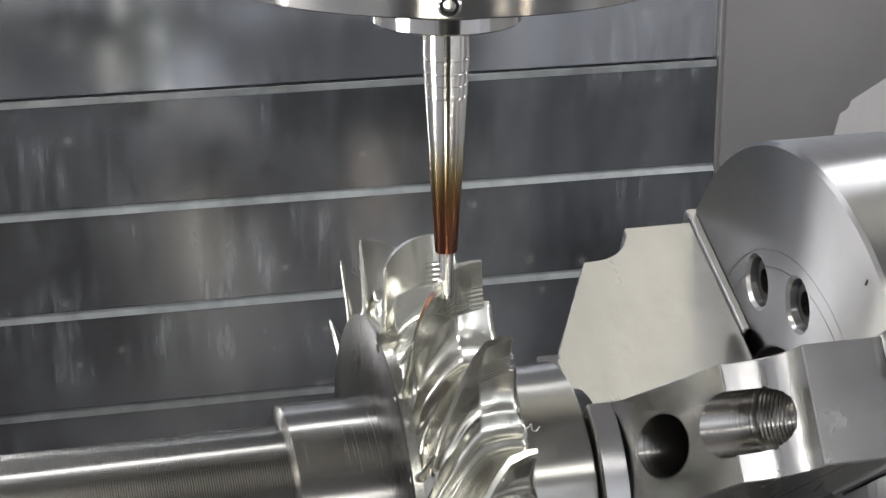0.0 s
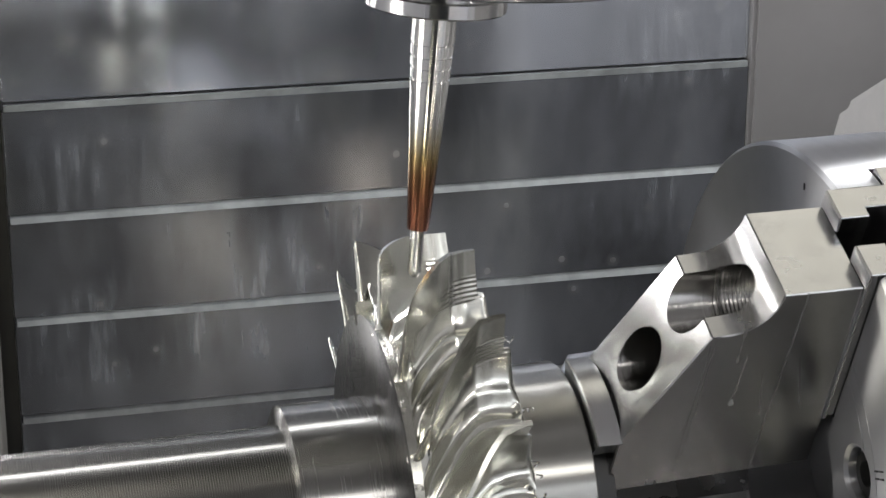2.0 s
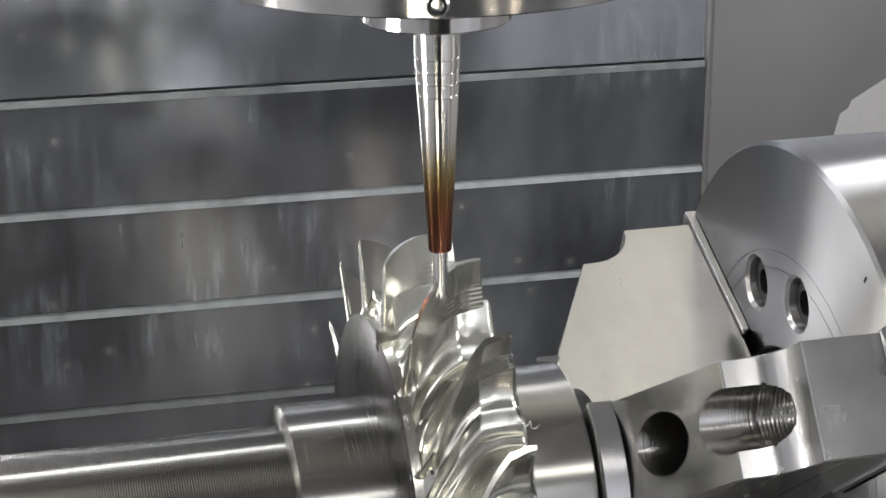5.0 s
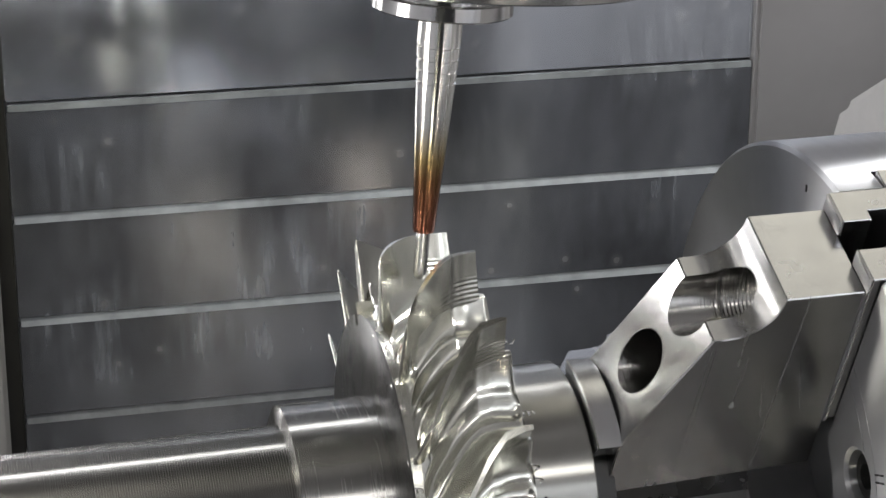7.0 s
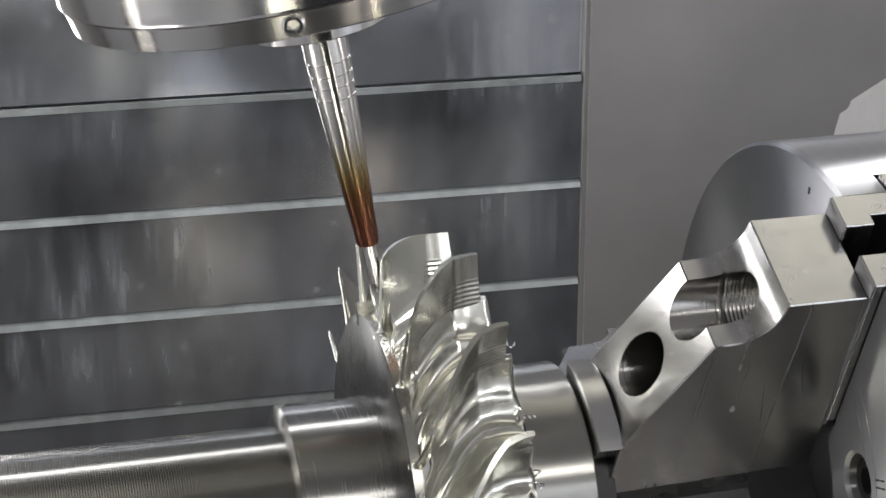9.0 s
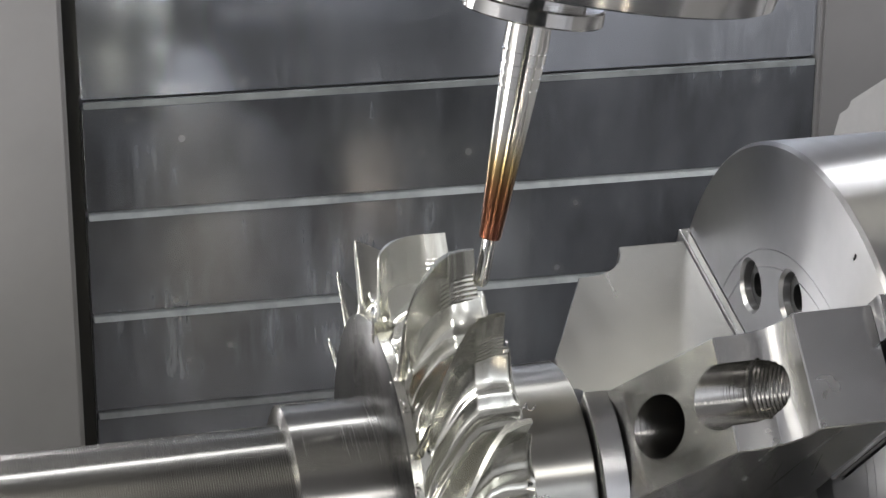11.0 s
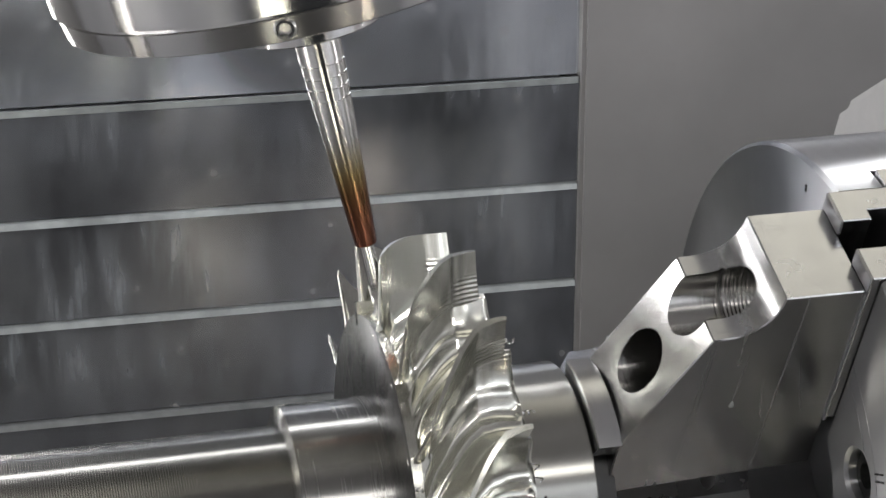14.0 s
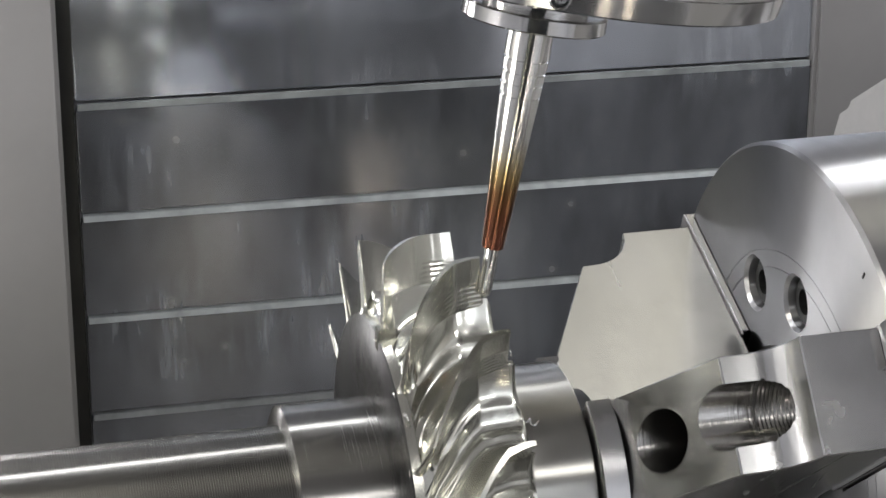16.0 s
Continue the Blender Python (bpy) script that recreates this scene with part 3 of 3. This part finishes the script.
bm = prism([(0.264, -0.478), (0.264, 0.066), (0.252, 0.092), (0.191, 0.126), (0.02, 0.221), (-0.24, 0.221), (-0.26, 0.19), (-0.26, -0.478)], 0.301, 0.948, lambda a, b, c: (c, a, b))
round_edges(bm, 0.006, 3)
part("housing", bm, HOUSING, headstock, "grey painted cast housing")
part("spindle_flange", turned([(0.270, 0.150), (0.302, 0.150)], n=96), CHUCK_STEEL, headstock, "steel mounting flange")


# ---- the spindle, its holder and the cutter: the origin is the holder's end, z up the tool ----
def milling_spindle():
    sp = thing("milling_spindle", "polished steel milling spindle with a slim shrink-fit tool holder", "spindle")
    prof = [(0.0, 0.0032), (0.0, 0.0043), (0.0006, 0.0047)]
    # four turned grooves, then the bright shoulder under the flange
    for ring in (0.0652, 0.0703, 0.0750, 0.0804):
        r = 0.0047 + 0.0556 * ring
        prof += [(ring - 0.0006, r), (ring - 0.0005, r - 0.0006), (ring + 0.0005, r - 0.0006), (ring + 0.0006, r + 0.0001)]
    prof += [(0.0915, 0.0092), (0.0918, 0.0097), (0.0945, 0.0099), (0.0950, 0.0120)]
    part("holder", turned(prof, "z", 64), HOLDER, sp, "slim tapered holder, heat-tinted copper at its end")
    part("cutter", turned([(-0.0215, 0.0004), (-0.0212, 0.0014), (-0.0203, 0.0023), (-0.0188, 0.0029), (-0.017, 0.0030), (0.002, 0.0030)], "z", 32), CARBIDE, sp, "plain carbide ball-nose cutter")
    part("flange", turned([(0.0948, 0.010), (0.0948, 0.0283), (0.0956, 0.0293), (0.1010, 0.0293), (0.1018, 0.0283), (0.1018, 0.0215), (0.1225, 0.0215)], "z", 96), CHROME, sp, "polished gripping flange")
    up = 0.0125
    nose = turned([(s + up, r) for s, r in ((0.1030, 0.020), (0.1030, 0.0920), (0.1040, 0.0944), (0.1125, 0.0960), (0.1130, 0.0952), (0.1140, 0.0952), (0.1148, 0.0978), (0.1290, 0.0990), (0.1310, 0.0965),
                   (0.1310, 0.05))], "z", 128)
    part("nose_ring", nose, CHROME, sp, "polished stepped spindle nose")
    a = radians(-104)
    screw = Matrix.Translation((0.0945 * math.cos(a), 0.0945 * math.sin(a), 0.1085 + up)) @ Euler((radians(90), 0, a + radians(90))).to_matrix().to_4x4()
    part("screw", turned([(-0.004, 0.0042), (0.0012, 0.0042), (0.0020, 0.0034), (0.0020, 0.0022), (-0.002, 0.0018)], "z", 32), CHROME, sp, "small socket screw in the nose", screw)
    part("spindle_housing", turned([(0.148, 0.088), (0.21, 0.088), (0.215, 0.11), (0.42, 0.11)], "z", 96), PAINT, sp, "grey spindle housing")
    return sp


spindle = milling_spindle()


# ---- what moves ----
def motions():
    # seconds, holder end x, y, z, lean to the right in degrees
    TOOL = [
        (0, 0.0020, -0.0282, 0.1251, 0.48),
        (0.2, 0.0098, -0.0211, 0.1223, 3.11),
        (0.5, 0.0214, -0.0119, 0.1201, 8.51),
        (0.8, 0.0270, -0.0076, 0.1204, 10.89),
        (1, 0.0249, -0.0037, 0.1223, 10.30),
        (1.5, 0.0131, 0.0087, 0.1219, 7.89),
        (2, 0.0006, 0.0143, 0.1213, 5.24),
        (2.5, -0.0094, 0.0219, 0.1191, 2.76),
        (3, -0.0199, 0.0208, 0.1196, -3.70),
        (3.2, -0.0236, 0.0188, 0.1193, -5.80),
        (3.5, -0.0269, 0.0114, 0.1193, -11.94),
        (4, -0.0234, -0.0055, 0.1240, -10.58),
        (4.5, -0.0159, -0.0231, 0.1273, -6.17),
        (4.7, -0.0111, -0.0267, 0.1273, -4.11),
        (5.05, 0.0020, -0.0282, 0.1251, 0.48),
        (5.25, 0.0098, -0.0211, 0.1223, 3.11),
        (5.55, 0.0214, -0.0119, 0.1201, 8.51),
        (5.85, 0.0270, -0.0076, 0.1204, 10.89),
        (6.05, 0.0249, -0.0037, 0.1223, 10.30),
        (6.55, 0.0131, 0.0087, 0.1219, 7.89),
        (6.8, 0.0073, 0.0121, 0.1207, 6.84),
        (7, 0.0033, 0.0154, 0.1197, 5.35),
        (7.5, -0.0070, 0.0230, 0.1180, 2.93),
        (8, -0.0183, 0.0228, 0.1183, -1.93),
        (8.2, -0.0222, 0.0215, 0.1184, -4.20),
        (8.5, -0.0266, 0.0140, 0.1192, -11.68),
        (9, -0.0243, -0.0020, 0.1224, -10.70),
        (9.5, -0.0164, -0.0205, 0.1265, -6.96),
        (9.7, -0.0117, -0.0244, 0.1263, -5.36),
        (10.1, 0.0020, -0.0282, 0.1251, 0.48),
        (10.3, 0.0098, -0.0211, 0.1223, 3.11),
        (10.6, 0.0214, -0.0119, 0.1201, 8.51),
        (10.9, 0.0270, -0.0076, 0.1204, 10.89),
        (11.1, 0.0249, -0.0037, 0.1223, 10.30),
        (11.6, 0.0131, 0.0087, 0.1219, 7.89),
        (11.8, 0.0081, 0.0110, 0.1207, 7.26),
        (12, 0.0033, 0.0134, 0.1201, 5.56),
        (12.5, -0.0075, 0.0208, 0.1182, 3.83),
        (13, -0.0177, 0.0220, 0.1180, -1.05),
        (13.2, -0.0217, 0.0209, 0.1179, -3.40),
        (13.5, -0.0261, 0.0141, 0.1183, -11.48),
        (14, -0.0247, 0.0005, 0.1216, -11.78),
        (14.5, -0.0179, -0.0198, 0.1259, -7.64),
        (15, -0.0061, -0.0290, 0.1257, -2.55),
        (15.5, 0.0128, -0.0196, 0.1205, 3.73),
        (16, 0.0251, -0.0144, 0.1201, 10.26),
    ]
    walk(spindle, [(t, pose(x, y, z, 0, lean, 0)) for t, x, y, z, lean in TOOL])
    # seconds, turn about the rotor's axis
    ROT = [ (0, 19.45), (0.5, 20.15), (1, 11.00), (1.5, 0.15), (2, -10.10), (2.5, -20.05), (3, -24.50), (3.5, -15.40), (4, -6.05), (4.5, 6.25), (4.7,
    11.05), (5.05, 19.45), (5.55, 20.15), (6.05, 11.00), (6.55, 0.15), (6.8, -5.00), (7, -9.20), (7.5, -19.30), (8, -25.15), (8.5, -17.20), (9, -8.00),
    (9.5, 4.45), (9.7, 9.35), (10.1, 19.45), (10.6, 20.15), (11.1, 11.00), (11.6, 0.15), (11.8, -4.00), (12, -8.05), (12.5, -18.35), (13, -24.80), (13.5,
    -17.65), (14, -9.40), (14.5, 3.20), (15, 15.25), (15.5, 20.60), (16, 17.90) ]
    walk(rotor, [(t, pose(0, 0, 0, a)) for t, a in ROT])
    walk(arbor, [(t, pose(0, 0, 0, a)) for t, a in ROT])
    walk(chuck, [(t, pose(0, 0, 0, a)) for t, a in ROT])
    # seconds, slide along x and rise
    SLIDE = [ (0, -0.0008, 0.0020), (0.5, 0.0561, -0.0007), (1, 0.0743, -0.0024), (1.5, 0.0501, -0.0015), (2, 0.0226, -0.0000), (2.5, -0.0041, 0.0006),
    (3, -0.0523, 0.0008), (3.2, -0.0717, -0.0005), (3.5, -0.1095, -0.0044), (4, -0.0956, -0.0022), (4.5, -0.0602, 0.0013), (4.7, -0.0432, 0.0022), (5.05, -0.0008, 0.0020), (5.55,
    0.0561, -0.0007), (6.05, 0.0743, -0.0024), (6.55, 0.0501, -0.0015), (6.8, 0.0359, -0.0001), (7, 0.0252, -0.0002), (7.5, -0.0016, 0.0004), (8, -0.0444,
    0.0018), (8.2, -0.0572, 0.0010), (8.5, -0.1071, -0.0030), (9, -0.1002, -0.0018), (9.5, -0.0660, 0.0013), (9.7, -0.0494, 0.0026), (10.1, -0.0008, 0.0020), (10.6, 0.0561,
    -0.0007), (11.1, 0.0743, -0.0024), (11.6, 0.0501, -0.0015), (11.8, 0.0389, -0.0008), (12, 0.0273, -0.0004), (12.5, 0.0014, 0.0002), (13, -0.0373,
    0.0009), (13.2, -0.0515, 0.0003), (13.5, -0.1034, -0.0028), (14, -0.1026, -0.0029), (14.5, -0.0697, 0.0008), (15, -0.0273, 0.0027), (15.5, 0.0286, 0.0008), (16, 0.0700,
    -0.0029) ]
    walk(cover, [(t, pose(x, 0, z + 0.001, 0, 0.65, 0)) for t, x, z in SLIDE])


motions()
